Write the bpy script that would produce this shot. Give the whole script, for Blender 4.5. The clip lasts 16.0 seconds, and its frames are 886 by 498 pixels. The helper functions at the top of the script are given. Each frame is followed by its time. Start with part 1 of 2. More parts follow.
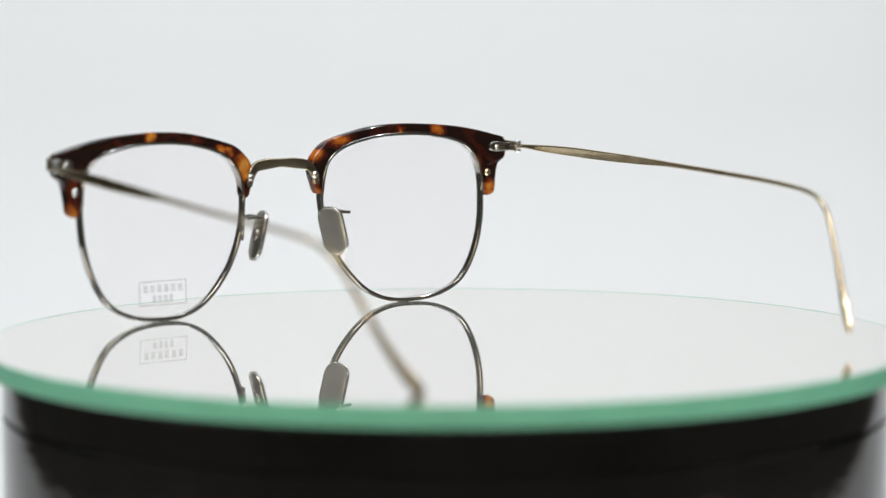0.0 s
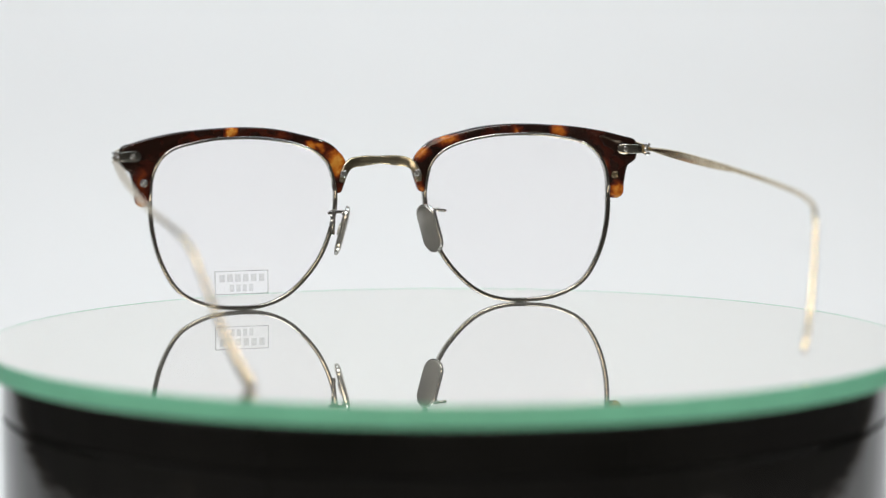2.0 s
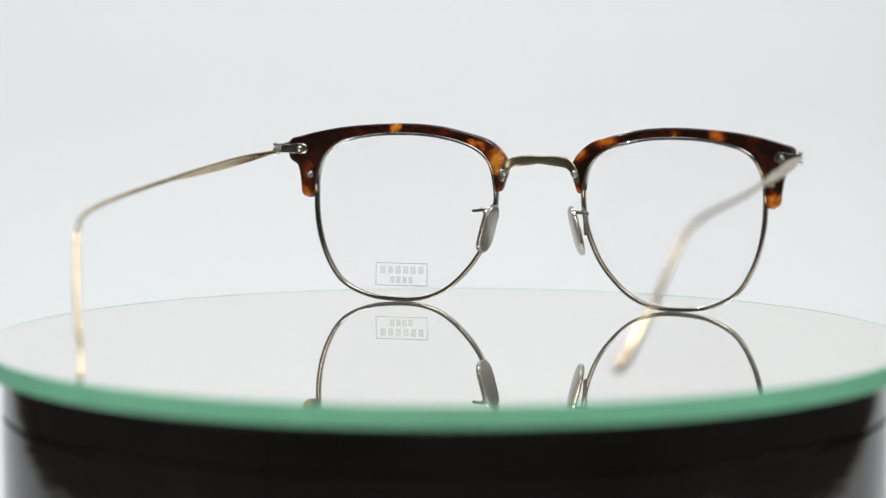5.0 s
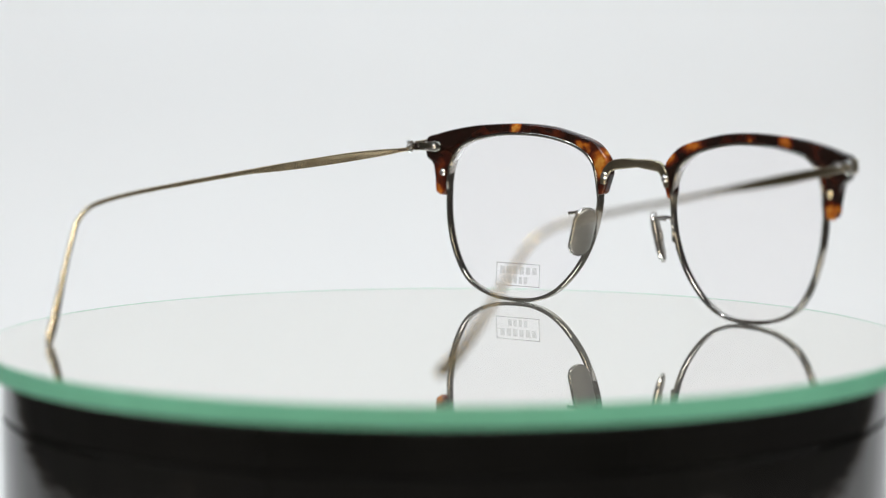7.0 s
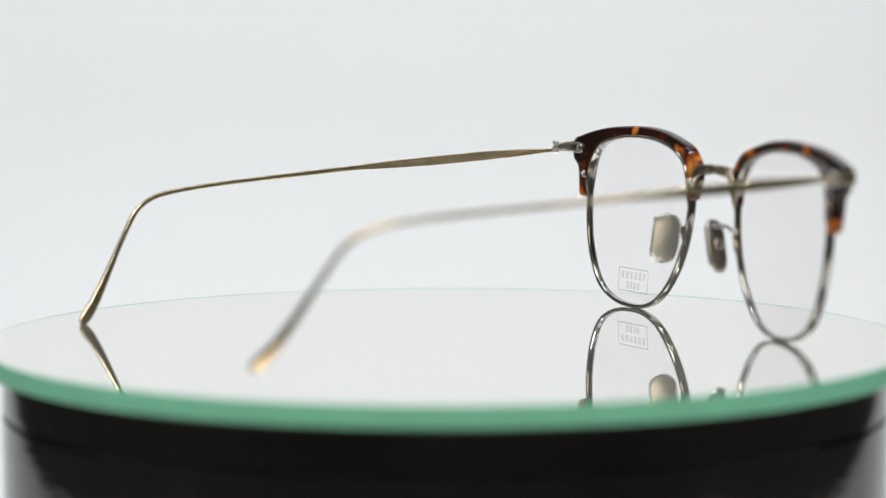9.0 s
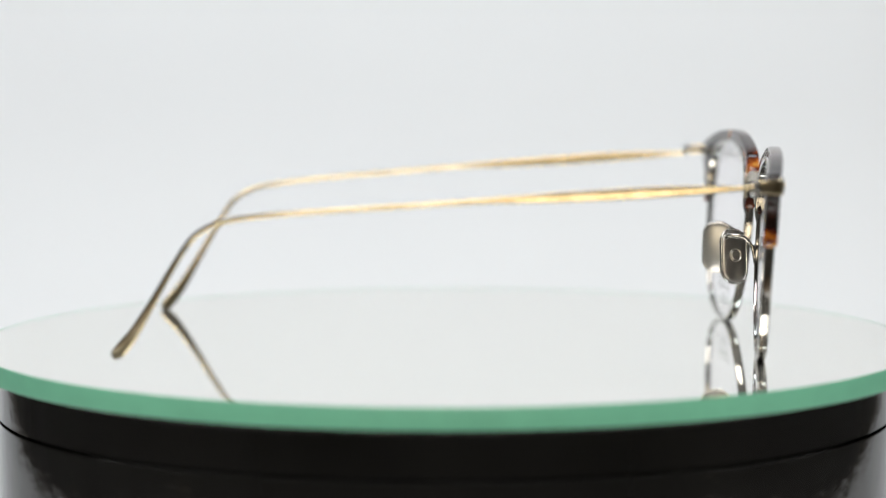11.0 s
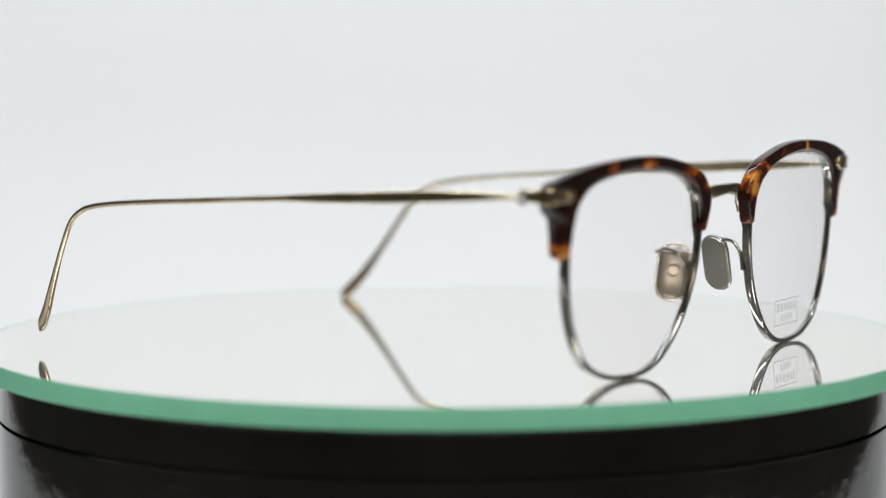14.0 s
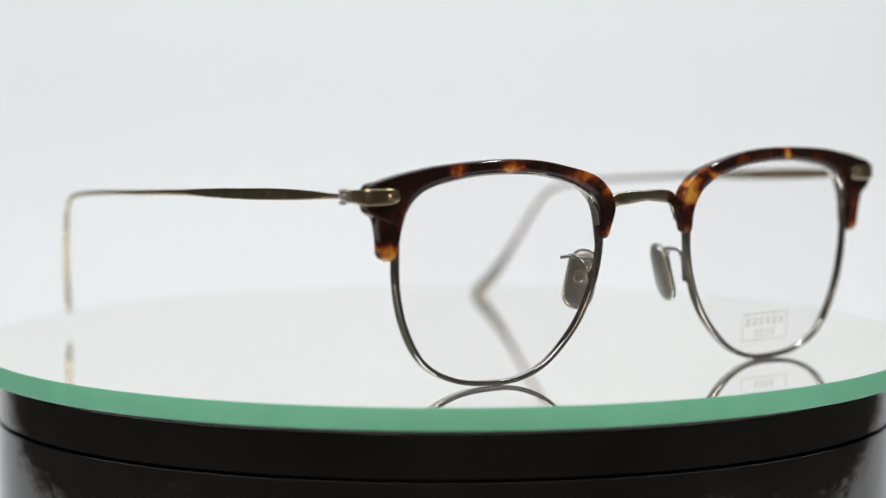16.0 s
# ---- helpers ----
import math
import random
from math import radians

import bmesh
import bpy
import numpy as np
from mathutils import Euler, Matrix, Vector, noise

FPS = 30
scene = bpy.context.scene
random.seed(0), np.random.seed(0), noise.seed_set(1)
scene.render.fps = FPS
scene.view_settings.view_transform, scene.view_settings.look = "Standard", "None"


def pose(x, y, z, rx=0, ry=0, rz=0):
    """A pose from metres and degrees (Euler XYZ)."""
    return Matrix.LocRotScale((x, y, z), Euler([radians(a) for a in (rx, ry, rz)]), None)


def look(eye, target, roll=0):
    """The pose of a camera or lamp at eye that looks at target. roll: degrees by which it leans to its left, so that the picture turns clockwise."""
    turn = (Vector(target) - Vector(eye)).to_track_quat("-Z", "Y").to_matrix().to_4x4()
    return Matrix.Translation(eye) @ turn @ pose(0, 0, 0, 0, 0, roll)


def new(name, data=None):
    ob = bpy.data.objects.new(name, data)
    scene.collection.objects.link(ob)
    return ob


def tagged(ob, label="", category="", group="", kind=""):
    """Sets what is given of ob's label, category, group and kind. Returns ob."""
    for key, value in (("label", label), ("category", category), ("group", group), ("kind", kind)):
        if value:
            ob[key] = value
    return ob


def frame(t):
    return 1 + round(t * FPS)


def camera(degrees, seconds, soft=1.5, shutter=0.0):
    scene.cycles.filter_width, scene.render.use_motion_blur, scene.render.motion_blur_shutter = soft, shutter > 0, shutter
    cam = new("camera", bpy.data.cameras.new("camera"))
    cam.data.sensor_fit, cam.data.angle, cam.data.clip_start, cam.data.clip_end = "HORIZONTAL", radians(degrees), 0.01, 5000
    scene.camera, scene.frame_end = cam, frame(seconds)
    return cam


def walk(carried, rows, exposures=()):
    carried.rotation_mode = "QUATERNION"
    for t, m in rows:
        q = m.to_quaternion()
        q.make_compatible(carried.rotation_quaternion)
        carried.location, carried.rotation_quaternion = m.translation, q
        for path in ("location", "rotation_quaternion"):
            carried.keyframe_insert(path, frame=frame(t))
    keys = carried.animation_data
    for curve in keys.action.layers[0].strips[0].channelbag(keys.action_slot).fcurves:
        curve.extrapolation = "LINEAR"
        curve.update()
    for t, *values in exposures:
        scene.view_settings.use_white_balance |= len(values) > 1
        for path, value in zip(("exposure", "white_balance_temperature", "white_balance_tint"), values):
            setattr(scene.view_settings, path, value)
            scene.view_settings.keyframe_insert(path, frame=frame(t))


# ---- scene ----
# A pair of browline eyeglasses turning on a round mirror, before a white paper sweep.
MM = 0.001

# ---- camera ----
cam = camera(18.02, 16.0, soft=1.15, shutter=0.5)
AIM = pose(0, 0, 0, 84.66, 0, 0.097) @ pose(0, 0, 0, 0, 0, -0.066)
FAR_EYE = Matrix.Translation((0, -0.6487, 0.0814)) @ AIM
NEAR_EYE = Matrix.Translation((0, -0.6416, 0.0807)) @ AIM
walk(cam, [(0.0, FAR_EYE), (9.2, FAR_EYE), (11.3, NEAR_EYE), (16.0, NEAR_EYE)], exposures=[(0.0, -0.54), (16.0, -0.54)])

# ---- world and lights ----
world = bpy.data.worlds.new("studio_room")
scene.world = world
world.use_nodes = True
world.node_tree.nodes["Background"].inputs[0].default_value = (0.80, 0.86, 1.0, 1)
world.node_tree.nodes["Background"].inputs[1].default_value = 0.02


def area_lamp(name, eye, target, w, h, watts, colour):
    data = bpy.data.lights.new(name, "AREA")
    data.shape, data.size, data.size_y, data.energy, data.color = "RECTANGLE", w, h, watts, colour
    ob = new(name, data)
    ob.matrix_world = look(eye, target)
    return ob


# one overhead diffuser before the mirror, two ceiling spots to its sides, a warm room lamp behind the camera and an
# added, unseen fill that brightens the paper
area_lamp("overhead_lamp", (0.0, -0.66, 1.15), (0.0, -0.50, 0), 0.66, 0.50, 14.5, (1.0, 0.99, 0.975))
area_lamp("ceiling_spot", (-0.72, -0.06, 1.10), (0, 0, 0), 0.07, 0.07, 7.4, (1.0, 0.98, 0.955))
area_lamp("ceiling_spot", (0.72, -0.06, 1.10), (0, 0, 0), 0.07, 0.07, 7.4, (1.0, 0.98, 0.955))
area_lamp("room_lamp", (0.0, -1.85, 0.80), (0, 0, 0), 1.4, 0.45, 11.0, (1.0, 0.86, 0.66))
area_lamp("paper_fill", (-0.10, 0.22, 0.78), (-0.06, 0.95, 0.14), 0.9, 0.2, 5.4, (0.78, 0.90, 1.0))


# ---- materials ----
def material(name):
    m = bpy.data.materials.new(name)
    m.use_nodes = True
    nt = m.node_tree
    return m, nt, nt.nodes["Principled BSDF"]


def node(nt, kind, **inputs):
    n = nt.nodes.new(kind)
    for key, value in inputs.items():
        n.inputs[key.replace("_", " ")].default_value = value
    return n


def coords(nt, scale=(1, 1, 1), shift=(0, 0, 0)):
    tc = nt.nodes.new("ShaderNodeTexCoord")
    mp = nt.nodes.new("ShaderNodeMapping")
    mp.inputs["Scale"].default_value = scale
    mp.inputs["Location"].default_value = shift
    nt.links.new(tc.outputs["Object"], mp.inputs["Vector"])
    return mp.outputs["Vector"]


def ramp(nt, source, stops):
    n = nt.nodes.new("ShaderNodeValToRGB")
    while len(n.color_ramp.elements) < len(stops):
        n.color_ramp.elements.new(0.5)
    for e, (at, col) in zip(n.color_ramp.elements, stops):
        e.position, e.color = at, (*col, 1)
    nt.links.new(source, n.inputs["Fac"])
    return n.outputs["Color"]


def noise_tex(nt, vec, scale, detail=4.0, rough=0.55, distort=0.0):
    n = node(nt, "ShaderNodeTexNoise", Scale=scale, Detail=detail, Roughness=rough, Distortion=distort)
    nt.links.new(vec, n.inputs["Vector"])
    return n.outputs["Fac"]


def bump(nt, bsdf, height, strength, distance):
    b = node(nt, "ShaderNodeBump", Strength=strength, Distance=distance)
    nt.links.new(height, b.inputs["Height"])
    nt.links.new(b.outputs["Normal"], bsdf.inputs["Normal"])


def metal(name, dark, light, rough, scale=400.0, stretch=(1, 1, 1)):
    m, nt, b = material(name)
    v = coords(nt, stretch)
    nt.links.new(ramp(nt, noise_tex(nt, v, scale), [(0.3, dark), (0.7, light)]), b.inputs["Base Color"])
    b.inputs["Metallic"].default_value = 1
    fine = noise_tex(nt, v, scale * 6, 3)
    r = node(nt, "ShaderNodeMapRange", To_Min=rough * 0.92, To_Max=rough * 1.1)
    nt.links.new(fine, r.inputs["Value"])
    nt.links.new(r.outputs["Result"], b.inputs["Roughness"])
    bump(nt, b, fine, 0.02, 0.00001)
    return m


# amber and dark islands in the acetate sheet, in millimetres: x, z, half width, half height, strength
AMBER = [(-38.6, 44.6, 1.6, 2.6, 0.34), (-16.5, 41.2, 2.6, 1.3, 0.26), (-11.0, 37.0, 2.5, 3.5, 0.29), (-9.6, 30.0, 2.4, 2.2, 0.10), (-62.2, 27.6, 2.6, 2.6, 0.24),
         (-58.5, 40.0, 3.0, 1.6, 0.09), (-50.0, 43.6, 3.4, 1.6, 0.10), (-27.0, 43.6, 4.0, 1.2, 0.10), (-62.0, 33.0, 1.6, 3.0, 0.12),
         (10.8, 38.8, 2.2, 2.0, 0.22), (10.4, 30.2, 1.8, 2.2, 0.22), (18.0, 42.6, 4.2, 1.8, 0.19), (36.2, 44.5, 1.4, 1.6, 0.15), (35.0, 43.5, 6.0, 0.8, 0.12),
         (47.6, 44.2, 2.2, 2.2, 0.20), (59.6, 35.0, 1.7, 2.4, 0.14), (62.6, 27.6, 2.6, 2.8, 0.29), (28.0, 44.4, 2.0, 1.4, 0.09),
         (64.5, 40.0, 6.0, 5.0, -0.08), (-64.5, 40.0, 6.0, 5.0, -0.05)]


def tortoise():
    m, nt, b = material("tortoiseshell_acetate")

    def math_node(op, a, c):
        n = nt.nodes.new("ShaderNodeMath")
        n.operation = op
        for k, q in enumerate((a, c)):
            if isinstance(q, float):
                n.inputs[k].default_value = q
            else:
                nt.links.new(q, n.inputs[k])
        return n.outputs[0]

    def vector_node(op, a, c):
        n = nt.nodes.new("ShaderNodeVectorMath")
        n.operation = op
        for k, q in enumerate((a, c)):
            if isinstance(q, tuple):
                n.inputs[k].default_value = q
            elif q is not None:
                nt.links.new(q, n.inputs[k])
        return n
    v = coords(nt, (1.0, 0.5, 1.2), (0.013, 0.0, 0.004))
    # cloudy dark ground
    big = noise_tex(nt, v, 130, 2.4, 0.55, 0.5)
    fine = noise_tex(nt, v, 430, 3.0, 0.6, 0.4)
    total = math_node("ADD", math_node("MULTIPLY", big, 0.50), 0.175)
    total = math_node("ADD", total, math_node("MULTIPLY", math_node("SUBTRACT", fine, 0.5), 0.14))
    # islands with ragged borders
    raw = coords(nt)
    wob = node(nt, "ShaderNodeTexNoise", Scale=330.0, Detail=3.0, Roughness=0.6)
    nt.links.new(raw, wob.inputs["Vector"])
    shift = vector_node("MULTIPLY", vector_node("SUBTRACT", wob.outputs["Color"], (0.5, 0.5, 0.5)).outputs[0], (0.006, 0.0, 0.006)).outputs[0]
    place = vector_node("ADD", raw, shift).outputs[0]
    for x, z, rx, rz, much in AMBER:
        d = vector_node("MULTIPLY", vector_node("SUBTRACT", place, (x * MM, 0.0, z * MM)).outputs[0], (1 / (rx * MM), 0.0, 1 / (rz * MM))).outputs[0]
        r = node(nt, "ShaderNodeMapRange", From_Min=0.35, From_Max=1.45, To_Min=much, To_Max=0.0)
        nt.links.new(vector_node("LENGTH", d, None).outputs["Value"], r.inputs["Value"])
        total = math_node("ADD", total, r.outputs["Result"])
    col = ramp(nt, total, [(0.40, (0.012, 0.005, 0.0035)), (0.50, (0.042, 0.009, 0.005)), (0.58, (0.13, 0.024, 0.007)),
                           (0.67, (0.42, 0.12, 0.014)), (0.77, (0.62, 0.34, 0.06))])
    nt.links.new(col, b.inputs["Base Color"])
    b.inputs["Roughness"].default_value = 0.06
    b.inputs["IOR"].default_value = 1.50
    b.inputs["Subsurface Weight"].default_value = 0.12
    b.inputs["Subsurface Radius"].default_value = (0.003, 0.0015, 0.0006)
    b.inputs["Subsurface Scale"].default_value = 0.4
    bump(nt, b, noise_tex(nt, v, 900, 3), 0.02, 0.0001)
    return m


def glass(name, colour, ior, rough=0.0):
    m, nt, b = material(name)
    b.inputs["Base Color"].default_value = (*colour, 1)
    b.inputs["Transmission Weight"].default_value = 1
    b.inputs["Roughness"].default_value = rough
    b.inputs["IOR"].default_value = ior
    return m


def plain(name, colour, rough, metallic=0.0, alpha=1.0, vary=0.06, scale=60.0):
    m, nt, b = material(name)
    v = coords(nt)
    lo, hi = [c * (1 - vary) for c in colour], [min(1, c * (1 + vary)) for c in colour]
    nt.links.new(ramp(nt, noise_tex(nt, v, scale), [(0.3, lo), (0.7, hi)]), b.inputs["Base Color"])
    b.inputs["Roughness"].default_value = rough
    b.inputs["Metallic"].default_value = metallic
    b.inputs["Alpha"].default_value = alpha
    return m


TORTOISE = tortoise()
PEWTER = metal("antique_pewter", (0.37, 0.35, 0.32), (0.50, 0.48, 0.445), 0.10)
BRASS = metal("antique_brass", (0.46, 0.375, 0.23), (0.64, 0.54, 0.37), 0.20, 250.0)
BRONZE = metal("aged_bronze", (0.40, 0.35, 0.25), (0.48, 0.425, 0.32), 0.24, 200.0)
STEEL = metal("polished_steel", (0.60, 0.59, 0.57), (0.75, 0.74, 0.72), 0.22)
PAD = metal("satin_titanium", (0.42, 0.405, 0.375), (0.50, 0.485, 0.45), 0.30, 150.0)
LENS = glass("clear_demo_lens", (0.982, 0.968, 0.975), 1.16)
PRINT = plain("grey_print", (0.25, 0.25, 0.25), 0.6, alpha=0.13)
PRINT_LINE = plain("grey_print_line", (0.25, 0.25, 0.25), 0.6, alpha=0.32)
SILVER = plain("silvered_glass", (0.940, 0.936, 0.890), 0.0, 0.90, vary=0.004)
EDGE = plain("ground_green_edge", (0.20, 0.565, 0.375), 0.30, vary=0.05, scale=120)
PAPER = plain("white_paper", (0.80, 0.81, 0.82), 0.9, vary=0.01, scale=3)
WOOD = plain("warm_wood_floor", (0.24, 0.185, 0.135), 0.5, vary=0.2, scale=6)
WALL = plain("warm_grey_wall", (0.23, 0.227, 0.212), 0.85, vary=0.06, scale=2)
ROOM = plain("grey_room_paint", (0.26, 0.258, 0.255), 0.85, vary=0.1, scale=2)


def lacquer():
    m, nt, b = material("black_lacquer")
    v = coords(nt)
    nt.links.new(ramp(nt, noise_tex(nt, v, 25, 6), [(0.3, (0.006, 0.006, 0.0058)), (0.75, (0.013, 0.013, 0.0125))]), b.inputs["Base Color"])
    r = node(nt, "ShaderNodeMapRange", To_Min=0.03, To_Max=0.08)
    nt.links.new(noise_tex(nt, v, 14, 5), r.inputs["Value"])
    nt.links.new(r.outputs["Result"], b.inputs["Roughness"])
    bump(nt, b, noise_tex(nt, v, 40, 4), 0.14, 0.002)
    return m


LACQUER = lacquer()


# ---- mesh helpers ----
def mesh_of(name, verts, faces, mat, smooth=True):
    me = bpy.data.meshes.new(name)
    me.from_pydata([tuple(v) for v in verts], [], faces)
    bm = bmesh.new()
    bm.from_mesh(me)
    bmesh.ops.recalc_face_normals(bm, faces=bm.faces)
    bm.to_mesh(me)
    bm.free()
    me.materials.append(mat)
    if smooth:
        me.polygons.foreach_set("use_smooth", [True] * len(me.polygons))
        me.set_sharp_from_angle(angle=radians(42))
    return me


def part(name, me, parent, label=""):
    ob = new(name, me)
    ob.parent = parent
    return tagged(ob, label) if label else ob


def merged(pieces):
    verts, faces = [], []
    for v, f in pieces:
        n = len(verts)
        verts += [tuple(p) for p in v]
        faces += [[i + n for i in q] for q in f]
    return verts, faces


def spline(points, n, closed=False, even=True):
    """Catmull-Rom through the control points, resampled evenly."""
    p = [np.array(q, float) for q in points]
    m = len(p)
    out = []
    for i in range(m if closed else m - 1):
        a = p[i - 1] if closed or i else 2 * p[0] - p[1]
        b, c = p[i], p[(i + 1) % m]
        d = p[(i + 2) % m] if closed or i + 2 < m else 2 * p[-1] - p[-2]
        for u in np.arange(12) / 12:
            out.append(0.5 * (2 * b + (c - a) * u + (2 * a - 5 * b + 4 * c - d) * u * u + (3 * b - a - 3 * c + d) * u ** 3))
    out.append(p[0] if closed else p[-1])
    out = np.array(out)
    if not even:
        return out[::12 // n]
    s = np.concatenate([[0], np.cumsum(np.linalg.norm(np.diff(out, axis=0), axis=1))])
    at = np.linspace(0, s[-1], n + 1 if closed else n)
    res = np.stack([np.interp(at, s, out[:, k]) for k in range(out.shape[1])], 1)
    return res[:-1] if closed else res


def section(w, h, r, k=3):
    """A rounded rectangle w by h."""
    r = min(r, w / 2 - 1e-6, h / 2 - 1e-6)
    pts = []
    for cx, cy, a0 in ((w / 2 - r, h / 2 - r, 0), (r - w / 2, h / 2 - r, 90), (r - w / 2, r - h / 2, 180), (w / 2 - r, r - h / 2, 270)):
        for i in range(k + 1):
            a = radians(a0 + 90 * i / k)
            pts.append((cx + r * math.cos(a), cy + r * math.sin(a)))
    return pts


def sweep(path, side, sections, closed=False):
    """Carry a section along a path; side: the direction (or one per point) of the section's first axis."""
    path = np.array(path, float)
    n = len(path)
    verts, faces = [], []
    for i in range(n):
        t = path[(i + 1) % n] - path[i - 1] if closed else path[min(i + 1, n - 1)] - path[max(i - 1, 0)]
        t = t / np.linalg.norm(t)
        a = np.array(side[i] if isinstance(side, list) else side, float)
        a = a - t * (a @ t)
        a /= np.linalg.norm(a)
        b = np.cross(t, a)
        sec = sections[i] if isinstance(sections[0], list) else sections
        verts += [path[i] + a * u + b * v for u, v in sec]
        k = len(sec)
    for i in range(n if closed else n - 1):
        j = (i + 1) % n
        faces += [[i * k + q, i * k + (q + 1) % k, j * k + (q + 1) % k, j * k + q] for q in range(k)]
    if not closed:
        faces += [list(range(k))[::-1], [(n - 1) * k + q for q in range(k)]]
    return verts, faces


def lathe(profile, n=128):
    """Turn a profile of (radius, height) about the vertical; a radius of 0 closes it."""
    verts, faces, rings = [], [], []
    for r, z in profile:
        if r < 1e-6:
            rings.append([len(verts)] * n)
            verts.append((0, 0, z))
        else:
            rings.append(list(range(len(verts), len(verts) + n)))
            verts += [(r * math.cos(2 * math.pi * i / n), r * math.sin(2 * math.pi * i / n), z) for i in range(n)]
    for a, b in zip(rings, rings[1:]):
        for i in range(n):
            j = (i + 1) % n
            q = [a[i], a[j], b[j], b[i]]
            faces.append(list(dict.fromkeys(q)))
    return verts, faces


def rounded_box(w, d, h, r, m=None):
    """A box with rounded edges along its depth and chamfered ends, centred."""
    path = [(0, -d / 2, 0), (0, -d / 2 + r, 0), (0, d / 2 - r, 0), (0, d / 2, 0)]
    big, small = section(w, h, r), section(w - r, h - r, r * 0.6)
    v, f = sweep(path, (1, 0, 0), [small, big, big, small])
    return ([tuple((m or Matrix()) @ Vector(p)) for p in v], f)


def rod(a, b, r, n=14):
    """A rod from a to b with chamfered ends."""
    a, b = np.array(a, float), np.array(b, float)
    t = (b - a) / np.linalg.norm(b - a)
    c = r * 0.35
    ring = lambda q: [(q * math.cos(2 * math.pi * i / n), q * math.sin(2 * math.pi * i / n)) for i in range(n)]
    side = (0, 0, 1) if abs(t[2]) < 0.9 else (1, 0, 0)
    return sweep([a, a + t * c, b - t * c, b], side, [ring(r - c), ring(r), ring(r), ring(r - c)])


# ---- the large structure ----
def build_setting():
    # paper sweep: a table top that curves up into the backdrop
    prof = [(-0.30, -0.14), (0.69, -0.14)]
    for i in range(1, 13):
        a = radians(90 * i / 12)
        prof.append((0.69 + 0.16 * math.sin(a), -0.14 + 0.16 * (1 - math.cos(a))))
    prof.append((0.85, 1.6))
    verts, faces = [], []
    for y, z in prof:
        verts += [(-0.63, y, z), (0.63, y, z)]
    n = len(prof)
    for y, z in prof[::-1]:
        verts += [(-0.63, y + 0.004, z - 0.004), (0.63, y + 0.004, z - 0.004)]
    m = 2 * n
    for i in range(m):
        j = (i + 1) % m
        faces.append([2 * i, 2 * i + 1, 2 * j + 1, 2 * j])
    faces += [[2 * i for i in range(m)], [2 * i + 1 for i in range(m)][::-1]]
    tagged(new("backdrop", mesh_of("backdrop", verts, faces, PAPER)), "plain white paper sweep curving up behind the mirror", "backdrop", kind="structure")
    # the dark room round it
    def slab(name, lo, hi, label, mat=ROOM):
        c = [(x, y, z) for x in (lo[0], hi[0]) for y in (lo[1], hi[1]) for z in (lo[2], hi[2])]
        f = [[0, 1, 3, 2], [4, 6, 7, 5], [0, 4, 5, 1], [2, 3, 7, 6], [0, 2, 6, 4], [1, 5, 7, 3]]
        tagged(new(name, mesh_of(name, c, f, mat, False)), label, name.split("_")[0], kind="structure")
    slab("floor", (-2.1, -2.1, -0.95), (2.1, 1.6, -0.85), "warm wooden studio floor below the table", WOOD)
    slab("ceiling", (-2.1, -2.1, 1.75), (2.1, 1.6, 1.85), "grey studio ceiling over the lamps")
    slab("wall_south", (-2.1, -2.2, -0.85), (2.1, -2.1, 1.75), "warm grey studio wall behind the camera", WALL)
    slab("wall_north", (-2.1, 1.5, -0.85), (2.1, 1.6, 1.75), "grey studio wall behind the paper")
    slab("wall_west", (-2.2, -2.1, -0.85), (-2.1, 1.6, 1.75), "grey studio wall beside the paper")
    slab("wall_east", (2.1, -2.1, -0.85), (2.2, 1.6, 1.75), "grey studio wall beside the paper")


build_setting()


def build_table():
    table = tagged(new("table"), "plain dark wooden table under the white paper sweep", "table")
    m = Matrix.Translation((0, 0.27, -0.166))
    part("tabletop", mesh_of("tabletop", *rounded_box(1.38, 1.26, 0.036, 0.006, m), WOOD), table)
    for x in (-0.63, 0.63):
        for y in (-0.30, 0.84):
            path = [(x, y, -0.85), (x, y, -0.8485), (x, y, -0.19), (x, y, -0.185)]
            part("leg", mesh_of("leg", *sweep(path, (1, 0, 0), section(0.05, 0.05, 0.006)), WOOD), table)


build_table()


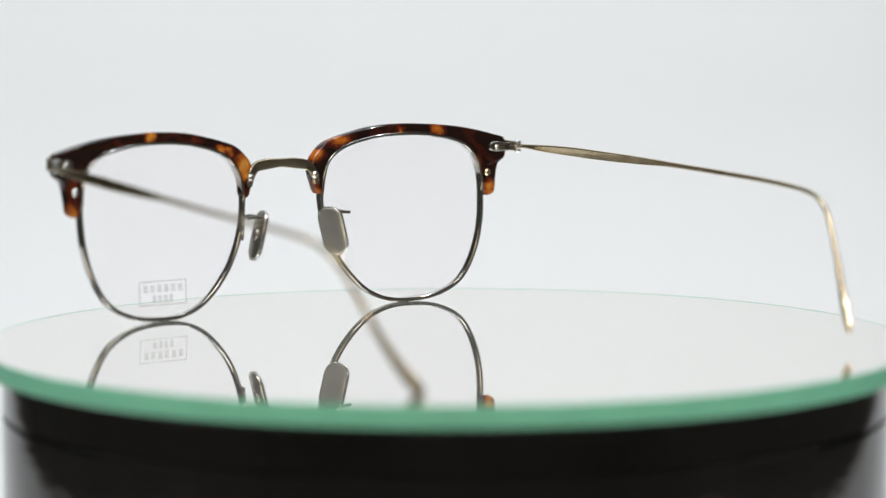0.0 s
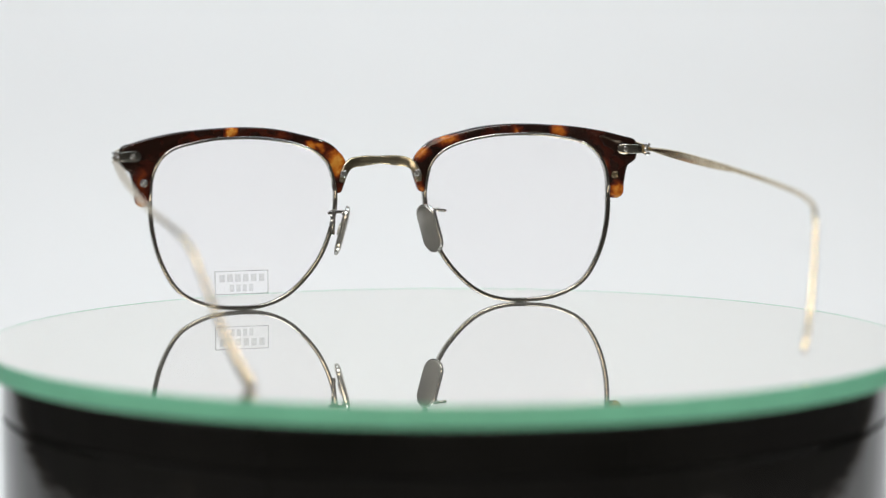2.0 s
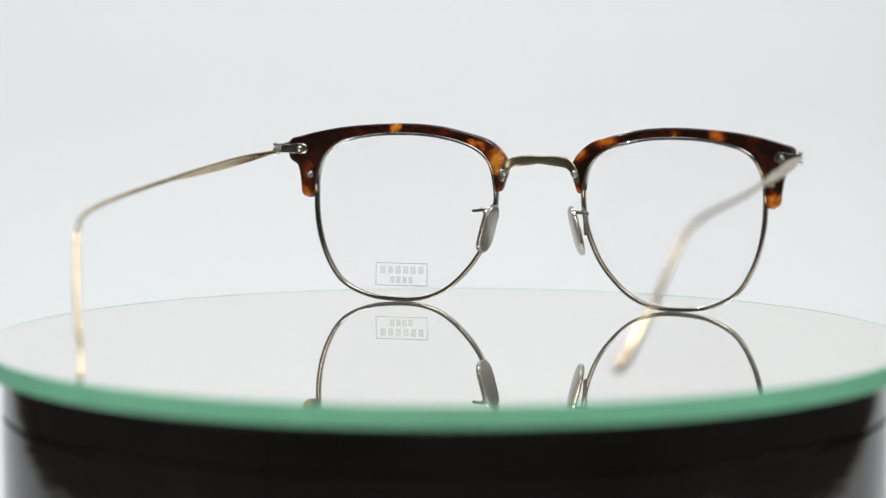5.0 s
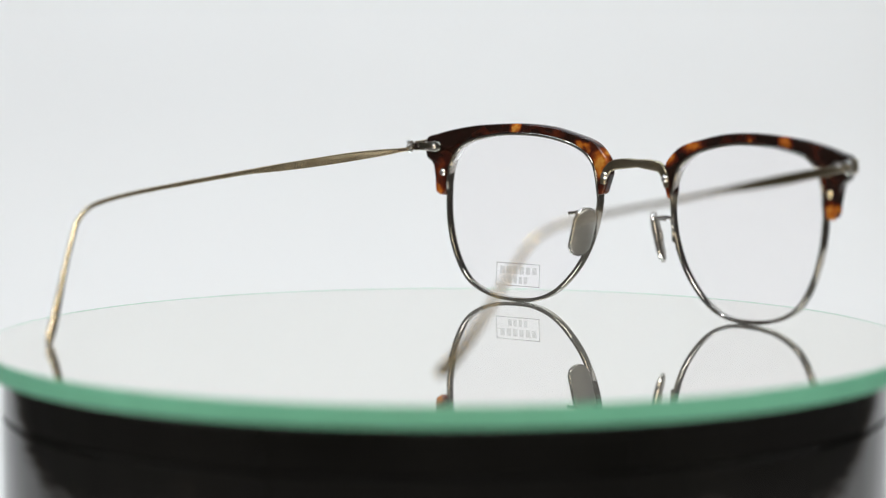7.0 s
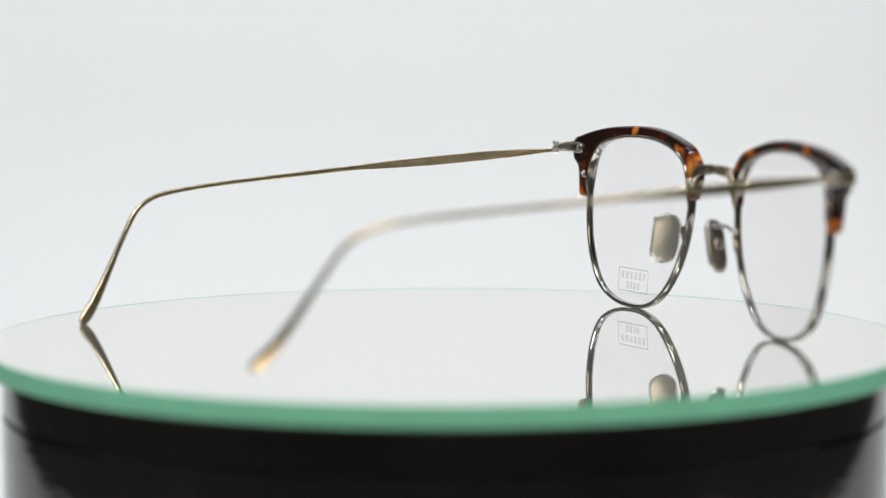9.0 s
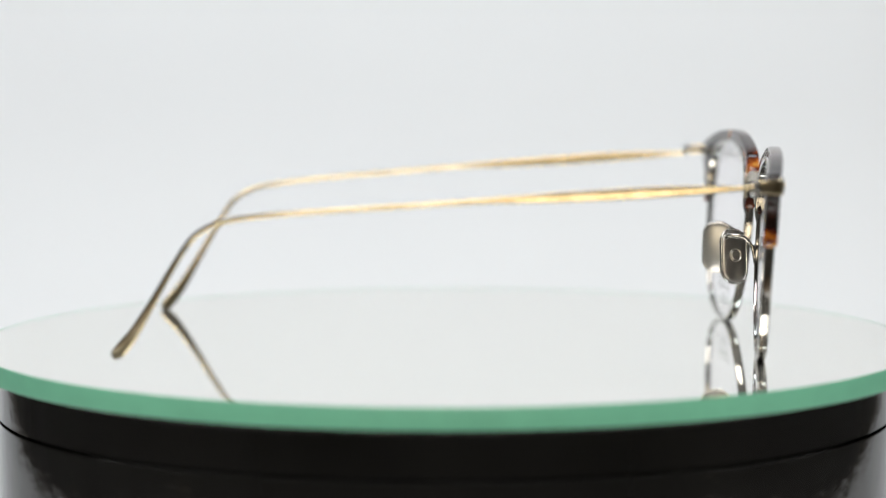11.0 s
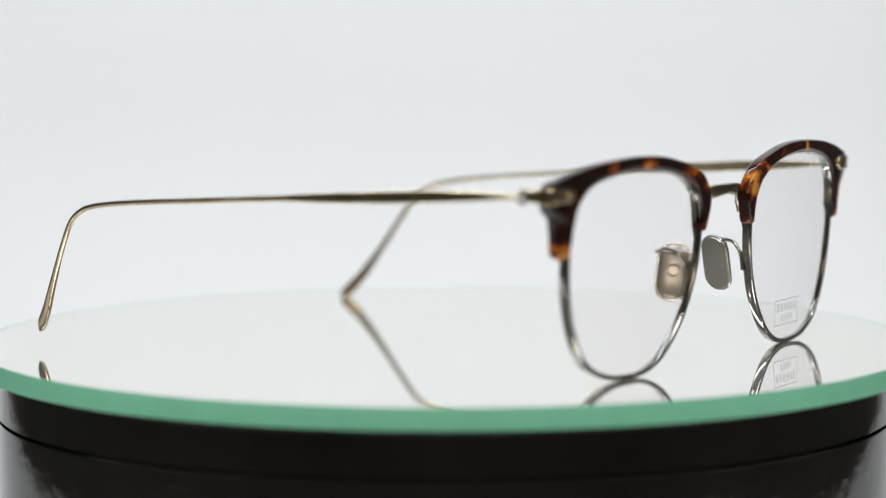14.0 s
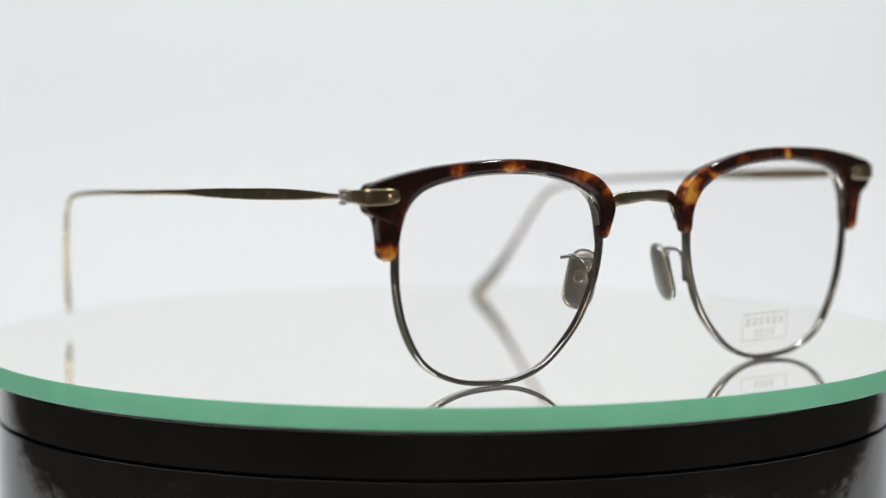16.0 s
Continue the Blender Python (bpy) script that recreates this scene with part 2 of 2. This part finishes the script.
# ---- the turntable ----
def build_turntable():
    base = new("turntable_base")
    tagged(base, "glossy black lacquered round turntable base under the mirror", "turntable")
    r = 0.1027
    base.location.x = -0.0006
    cap = [(0, -0.0047), (r - 0.004, -0.0047), (r - 0.0010, -0.0050), (r - 0.0003, -0.0055), (r, -0.0064), (r, -0.0067), (r, -0.0146), (r, -0.0148),
           (r - 0.0001, -0.0149), (r - 0.004, -0.0149), (r - 0.004, -0.0150), (0, -0.0150)]
    body = [(0, -0.0151), (r - 0.0040, -0.0151), (r - 0.0040, -0.0157), (r - 0.0001, -0.0157), (r, -0.0158), (r, -0.0160), (r, -0.134), (r, -0.135), (r - 0.002, -0.1395), (0, -0.1396)]
    part("cap", mesh_of("cap", *lathe(cap, 160), LACQUER), base)
    part("drum", mesh_of("drum", *lathe(body, 160), LACQUER), base)

    mirror = new("round_mirror")
    tagged(mirror, "round glass mirror plate with a ground green edge", "mirror")
    R, t, c = 0.1076, 0.0046, 0.0004
    ri = R - 0.0002
    part("silvered_plate", mesh_of("silvered_plate", *lathe([(0, -0.00006), (ri, -0.00006), (ri, -t + 0.0001), (0, -t + 0.0001)], 192), SILVER), mirror, "polished silvered glass plate")
    edge = [(ri + 0.00002, 0), (R - 0.00012, 0), (R, -c), (R, -t + 0.00015), (R - 0.00015, -t), (ri + 0.00002, -t), (ri + 0.00002, 0)]
    part("edge", mesh_of("edge", *lathe(edge, 192), EDGE), mirror, "ground green glass edge")
    return mirror


MIRROR = build_turntable()

# ---- the eyeglasses, in millimetres: x across, y forward, z up from the mirror ----
XC = 0.5
LENS_LOOP = [(60.0, 30), (58.7, 36.3), (54.6, 40.8), (46.6, 42.9), (38.8, 43.6), (29, 43.2), (19.5, 41), (14.2, 37.4), (12.2, 32),
             (11.9, 26), (13.6, 18.4), (17.4, 10.9), (23.8, 4.2), (30.5, 1.1), (38, 0.55), (46, 1.6), (52.9, 5.2), (57.3, 12.1), (59.6, 20.5)]
BROW_TOP = [(11.6, 28.9), (10.2, 29.4), (9.3, 31.8), (8.5, 34.7), (8.9, 37.0), (10.2, 39.2), (14.0, 42.3), (21.9, 44.6), (28.9, 45.9), (38, 46.3),
            (50.1, 45.6), (58.0, 44.4), (64.1, 42.9), (67.4, 41.6), (67.4, 37.2), (65.2, 35.2), (64.3, 31.3), (63.9, 28.0), (62.6, 26.7)]
BROW_LOW = [(12.1, 29.2), (12.1, 30.5), (12.3, 33), (13.0, 35.4), (14.4, 37.7), (16.2, 39.3), (20.0, 41.3), (25, 42.7), (30, 43.4), (38.8, 43.9),
            (46.6, 43.2), (52.0, 42.0), (55.6, 40.3), (58.2, 37.8), (59.4, 34.6), (59.9, 32.4), (60.2, 30.2), (60.3, 28.2), (60.7, 26.8)]


def face_y(x, z):
    """The curve of the front: wrapped round the face and leaning forward at the top."""
    return 71.3 - 0.0011 * x * x + 0.06 * (z - 30)


def askew(s, x):
    """The front stands half a degree askew to the temples."""
    return -s * x * 0.010


def on_front(s, x, z, off=0.0):
    return ((XC + s * x) * MM, (face_y(x, z) + askew(s, x) + off) * MM, z * MM)


def build_eyeglasses():
    g = new("eyeglasses")
    tagged(g, "browline eyeglasses, tortoiseshell brows, antique metal rims, open on a mirror", "glasses")
    loop = spline(LENS_LOOP, 120, True)
    top, low = spline(BROW_TOP, 6, even=False), spline([((x - 36) * 0.984 + 36, (z - 22) * 0.984 + 22) if z > 29.6 else (x, z) for x, z in BROW_LOW], 6, even=False)
    # pair brow edges by control point, so that corners stay opposite one another
    for s in (-1, 1):
        # metal rim
        path, secs = [], []
        for x, z in loop:
            # the band is deeper where it carries the brow
            u = min(1.0, max(0.0, (z - 28.6) / 0.8))
            back = 1.15 + 0.65 * u
            path.append(on_front(s, x, z, (0.95 - back) / 2))
            secs.append(section((0.95 + back) * MM, (1.05 - 0.25 * u) * MM, 0.32 * MM))
        bead = spline([((q[0] - 36) * 1.012 + 36, (q[1] - 22) * 1.012 + 22) for q in LENS_LOOP], 120, True)
        part("rim", mesh_of("rim", *merged([sweep(path, (0, 1, 0), secs, True),
                                            sweep([on_front(s, x, z, 0.55) for x, z in bead], (0, 1, 0), section(0.6 * MM, 0.5 * MM, 0.2 * MM), True)]), PEWTER), g, "thin antique pewter metal rim")
        # lens
        verts, faces = [], []
        rings = [0.0, 0.25, 0.5, 0.75, 0.93, 0.985]
        for sgn in (1, -1):
            for q in rings[1:]:
                for x, z in loop:
                    px, pz = 36 + (x - 36) * q, 22 + (z - 22) * q
                    verts.append(on_front(s, px, pz, sgn * 0.7))
            verts.append(on_front(s, 36, 22, sgn * 0.7))
        n, m = len(loop), len(rings) - 1
        blk = n * m + 1
        for o in (0, blk):
            for k in range(m - 1):
                faces += [[o + k * n + i, o + k * n + (i + 1) % n, o + (k + 1) * n + (i + 1) % n, o + (k + 1) * n + i] for i in range(n)]
            faces += [[o + i, o + (i + 1) % n, o + blk - 1] for i in range(n)]
        faces += [[(m - 1) * n + i, (m - 1) * n + (i + 1) % n, blk + (m - 1) * n + (i + 1) % n, blk + (m - 1) * n + i] for i in range(n)]
        lens = part("lens", mesh_of("lens", verts, faces, LENS), g, "clear demo lens")
        lens.visible_shadow = False
        if s < 0:
            def bar(x0, x1, z0, z1):
                xs = np.linspace(x0, x1, 5)
                v = [on_front(s, x, z, off) for off in (-0.78, -0.73) for x in xs for z in (z0, z1)]
                f = []
                for i in range(4):
                    a = 2 * i
                    f += [[a, a + 1, a + 3, a + 2], [10 + a, 12 + a, 13 + a, 11 + a]]
                return v, f
            border = [bar(29.8, 43.8, 9.8, 10.02), bar(29.8, 43.8, 4.0, 4.22), bar(29.8, 30.02, 4.22, 9.8), bar(43.58, 43.8, 4.22, 9.8)]
            part("printed_border", mesh_of("printed_border", *merged(border), PRINT_LINE, False), lens, "thin grey border printed on the lens")
            pieces = [bar(30.9 + 2.05 * i, 32.3 + 2.05 * i, 7.2, 9.1) for i in range(6)]
            pieces += [bar(33.8 + 1.65 * i, 34.9 + 1.65 * i, 4.7, 6.5) for i in range(4)]
            part("printed_mark", mesh_of("printed_mark", *merged(pieces), PRINT, False), lens, "faint grey mark printed on the lens")
        # tortoiseshell brow
        verts, faces = [], []
        n = len(top)
        k = 16
        for i in range(n):
            a, b = low[i], top[i]
            w = np.linalg.norm(b - a)
            d = (b - a) / w
            end = min(i, n - 1 - i)
            depth = 3.0 * (0.55, 0.8, 0.93, 1.0)[min(end, 3)]
            mid = (a + b) / 2
            for q, off in section(w, depth, 0.8, 3):
                x, z = mid + d * q
                verts.append(on_front(s, x, z, off))
        for i in range(n - 1):
            faces += [[i * k + q, i * k + (q + 1) % k, (i + 1) * k + (q + 1) % k, (i + 1) * k + q] for q in range(k)]
        faces += [list(range(k)), [(n - 1) * k + q for q in range(k)]]
        part("brow", mesh_of("brow", verts, faces, TORTOISE), g, "polished tortoiseshell acetate brow")
        # screws behind the brow
        for x, z, back in ((9.7, 34.0, 2.35), (61.7, 32.8, 1.95)):
            a, b = np.array(on_front(s, x, z, -1.1)), np.array(on_front(s, x, z, -back))
            ring = rod(a, b, 1.0 * MM, 18)
            slot = rod(b + np.array((-0.5, 0.05, 0.3)) * MM, b + np.array((0.5, 0.05, -0.3)) * MM, 0.14 * MM, 8)
            brassy = s > 0 and x > 50
            part("screw", mesh_of("screw", *merged([ring, slot]), BRASS if brassy else STEEL), g, "small brass screw" if brassy else "small polished screw")
        # end piece: plate on the brow's front, block round its end
        front = []
        for x in (60.6, 61.0, 62.2, 63.8, 65.4, 67.2):
            front.append(on_front(s, x, 39.7, 1.7))
        secs = [section(0.7 * MM, h * MM, 0.3 * MM) for h in (1.4, 2.4, 3.2, 3.3, 3.3, 3.3)]
        ex = (XC + s * 67.8) * MM
        y0 = face_y(68, 39.7) + askew(s, 68)
        wrap = front + [(ex, (y0 + 1.35) * MM, 39.7 * MM), (ex + s * 0.3 * MM, (y0 + 0.4) * MM, 39.7 * MM), (ex + s * 0.5 * MM, (y0 - 2) * MM, 39.7 * MM), (ex + s * 0.6 * MM, (y0 - 4.2) * MM, 39.7 * MM)]
        secs += [section(0.7 * MM, h * MM, 0.3 * MM) for h in (3.3, 3.2, 2.7, 2.5)]
        sides = [(0, 1, 0)] * 6 + [(s * 0.7, 0.7, 0)] + [(s, 0, 0)] * 3
        part("end_piece", mesh_of("end_piece", *merged([sweep(wrap, sides, secs), rod(on_front(s, 62.5, 39.7, 1.9), on_front(s, 62.5, 39.7, 2.18), 0.72 * MM)]), BRASS), g, "antique brass end plate with a rivet")
        # hinge behind the brow
        hp = [on_front(s, x, 39.5, -1.65) for x in (62.4, 62.9, 64.0, 66.0, 68.0)] + [((XC + s * 68.6) * MM, 62.2 * MM, 39.6 * MM)]
        hs = [section(0.9 * MM, h * MM, 0.3 * MM) for h in (1.2, 2.4, 2.9, 2.6, 2.2, 2.0)]
        # three barrels with thin gaps
        kn = merged([rod(((XC + s * 69.3) * MM, 61.9 * MM, a * MM), ((XC + s * 69.3) * MM, 61.9 * MM, c * MM), 0.95 * MM) for a, c in ((38.0, 38.95), (39.1, 40.1), (40.25, 41.2))])
        rv = rod(on_front(s, 64.4, 39.5, -1.9), on_front(s, 64.4, 39.5, -2.4), 0.7 * MM)
        hinge = part("hinge", mesh_of("hinge", *sweep(hp, (0, 1, 0), hs), PEWTER), g, "dark metal hinge")
        part("knuckle", mesh_of("knuckle", *kn, STEEL), hinge, "polished hinge barrel")
        part("rivet", mesh_of("rivet", *rv, STEEL), hinge)
        # temple: a flat lance that thins to wire, bends behind the ear and ends in a paddle
        ys = [62.0, 58.5, 50, 40, 30, 18, 6, -12, -28, -39, -46.5, -50.7, -54.0, -58.3, -62.4, -66.4, -69.6, -71.0]
        zs = [39.7, 39.6, 39.3, 38.9, 38.4, 37.9, 37.4, 36.3, 35.3, 34.4, 33.3, 31.7, 29.1, 22.6, 15.6, 9.2, 5.2, 4.0]
        xs = [69.6, 69.9, 70.5, 71.2, 71.8, 72.5, 73.1, 73.6, 73.2, 72.4, 71.4, 70.3, 69.2, 67.3, 65.2, 62.8, 60.9, 60.0]
        hh = [1.1, 1.2, 2.0, 2.45, 2.4, 2.05, 1.35, 1.2, 1.15, 1.15, 1.2, 1.25, 1.25, 1.35, 1.6, 2.3, 2.8, 1.7]
        tt = [1.1, 1.0, 0.8, 0.7, 0.7, 0.75, 1.05, 1.1, 1.1, 1.1, 1.1, 1.1, 1.1, 1.1, 1.1, 1.1, 1.1, 0.8]
        ctl = []
        for x, y, z, h, w in zip(xs, ys, zs, hh, tt):
            if s < 0:
                z -= 0.9 + 0.0205 * (63 - y)
                y -= 0.4 * math.exp(-((y + 50) / 7) ** 2)
            ctl.append(((XC + s * x) * MM, y * MM, z * MM, h * MM, w * MM))
        pts = spline(ctl, 90)
        secs = [section(q[4], q[3], (0.47 if q[3] < 1.45 * MM else 0.34) * min(q[3], q[4]), 4) for q in pts]
        part("temple", mesh_of("temple", *sweep(pts[:, :3], (1, 0, s * 0.28), secs), BRASS), g, "slim antique brass temple")
        # nose pad on its arm
        m = Matrix.Translation(((XC + s * 11.6) * MM, (64.6 if s > 0 else 63.6) * MM, 20.0 * MM)) @ pose(0, 0, 0, 0, -s * 15, 0) @ pose(0, 0, 0, 0, 0, 27 if s > 0 else -11)
        outline = [(q, v) for q, v in section(6.7, 12.4, 3.1, 6)]
        verts, faces = [], []
        lay = [(-0.75, 0.80), (-0.55, 0.95), (0.0, 1.0), (0.45, 0.96), (0.75, 0.84)]
        for dx, f in lay:
            for q, v in outline:
                verts.append(tuple(m @ Vector((s * dx * MM, q * f * MM, v * f * MM))))
        k = len(outline)
        for i in range(len(lay) - 1):
            faces += [[i * k + q, i * k + (q + 1) % k, (i + 1) * k + (q + 1) % k, (i + 1) * k + q] for q in range(k)]
        faces += [list(range(k)), [(len(lay) - 1) * k + q for q in range(k)]]
        pad = part("nose_pad", mesh_of("nose_pad", verts, faces, PAD), g, "satin metal nose pad")
        ring = [tuple(m @ Vector((s * 0.1 * MM, q * MM, v * MM))) for q, v in outline]
        part("pad_rim", mesh_of("pad_rim", *sweep(ring, tuple(m.to_3x3() @ Vector((1, 0, 0))), section(0.9 * MM, 0.5 * MM, 0.2 * MM), True), STEEL), pad, "polished pad edge")
        c = lambda x, y, z: ((XC + s * x) * MM, y * MM, z * MM)
        arm = spline([c(12.8, 69.3, 19.6), c(13.1, 68.6, 22.4), c(13.7, 66.8, 24.5), c(13.7, 64.8, 25.0), c(13.2, 63.0, 25.0)], 30)
        pin = rod(c(15.5, 62.6, 24.6), c(11.4, 62.8, 25.0), 0.42 * MM)
        stem = rod(c(12.8, 69.6, 18.4), c(12.6, 69.4, 22.8), 0.6 * MM)
        outer = lambda q, v, d=0.95: tuple(m @ Vector((s * d * MM, q * MM, v * MM)))
        clip = rod(outer(-2.7, 4.3), outer(2.7, 4.3), 0.4 * MM)
        boss = rod(outer(0, 0.2, 0.6), outer(0, 0.2, 1.15), 1.5 * MM, 20)
        part("pad_arm", mesh_of("pad_arm", *merged([sweep(arm, (1, 0.2, 0.1), section(0.8 * MM, 0.8 * MM, 0.38 * MM)), pin, stem, clip]), PEWTER), g, "bent polished wire pad arm")
        part("boss", mesh_of("boss", *boss, PAD), pad, "small round pad mount")
    # bridge between the brows
    ctl = [(-10.2, 69.9, 31.8, 1.5), (-9.8, 69.9, 33.8, 2.0), (-8.8, 70.2, 35.6, 2.3), (-7.3, 70.8, 36.7, 2.6), (-5.0, 71.3, 37.1, 2.7), (-2.6, 71.4, 37.3, 2.5), (0, 71.5, 37.4, 2.1)]
    ctl = ctl + [(-x, y, z, h) for x, y, z, h in ctl[-2::-1]]
    pts = spline([((XC + x) * MM, y * MM, z * MM, h * MM) for x, y, z, h in ctl], 60)
    bridge = mesh_of("bridge", *sweep(pts[:, :3], (0, 1, 0), [section(max(0.9, 2.0 - 0.016 * (q[0] / MM - XC) ** 2) * MM, q[3], 0.36 * MM) for q in pts]), BRONZE)
    at = Vector((XC * MM, 71.5 * MM, 37.5 * MM))
    bridge.transform(Matrix.Translation(-at))
    part("bridge", bridge, g, "aged bronze bridge bar").location = at
    return g


GLASSES = build_eyeglasses()
# the lens is pulled from the far half of the mirror to its near half
FOCUS = new("focus_mark")
cam.data.dof.use_dof = True
cam.data.dof.focus_object = FOCUS
cam.data.dof.aperture_fstop = 8.0


def motions():
    # the motor does not run quite evenly
    turns = [(0, 36.93), (0.5, 31.35), (1, 25.77), (1.5, 20.21), (2, 14.66), (2.5, 9.07), (3, 3.43), (3.5, -2.22), (4, -7.83), (5, -19.09),
             (6.5, -36.07), (7, -41.81), (7.5, -47.78), (8, -53.87), (8.5, -59.95), (9, -65.98), (10.2, -79.89), (11.5, -94.76), (12, -100.36),
             (12.5, -105.96), (13, -111.52), (13.5, -117.04), (14, -122.57), (14.5, -128.07), (15, -133.52), (15.5, -138.95), (16, -144.37)] 
    rows = [(t, pose(0, 0, 0, 0, 0, a)) for t, a in turns]
    walk(GLASSES, rows)
    walk(MIRROR, rows)
    far, near = pose(0, 0.070, 0.02), pose(0, -0.072, 0.02)
    middle = pose(0, -0.022, 0.02)
    walk(FOCUS, [(0.0, far), (9.2, far), (11.3, middle), (14.9, middle), (15.35, near), (16.0, near)])


motions()
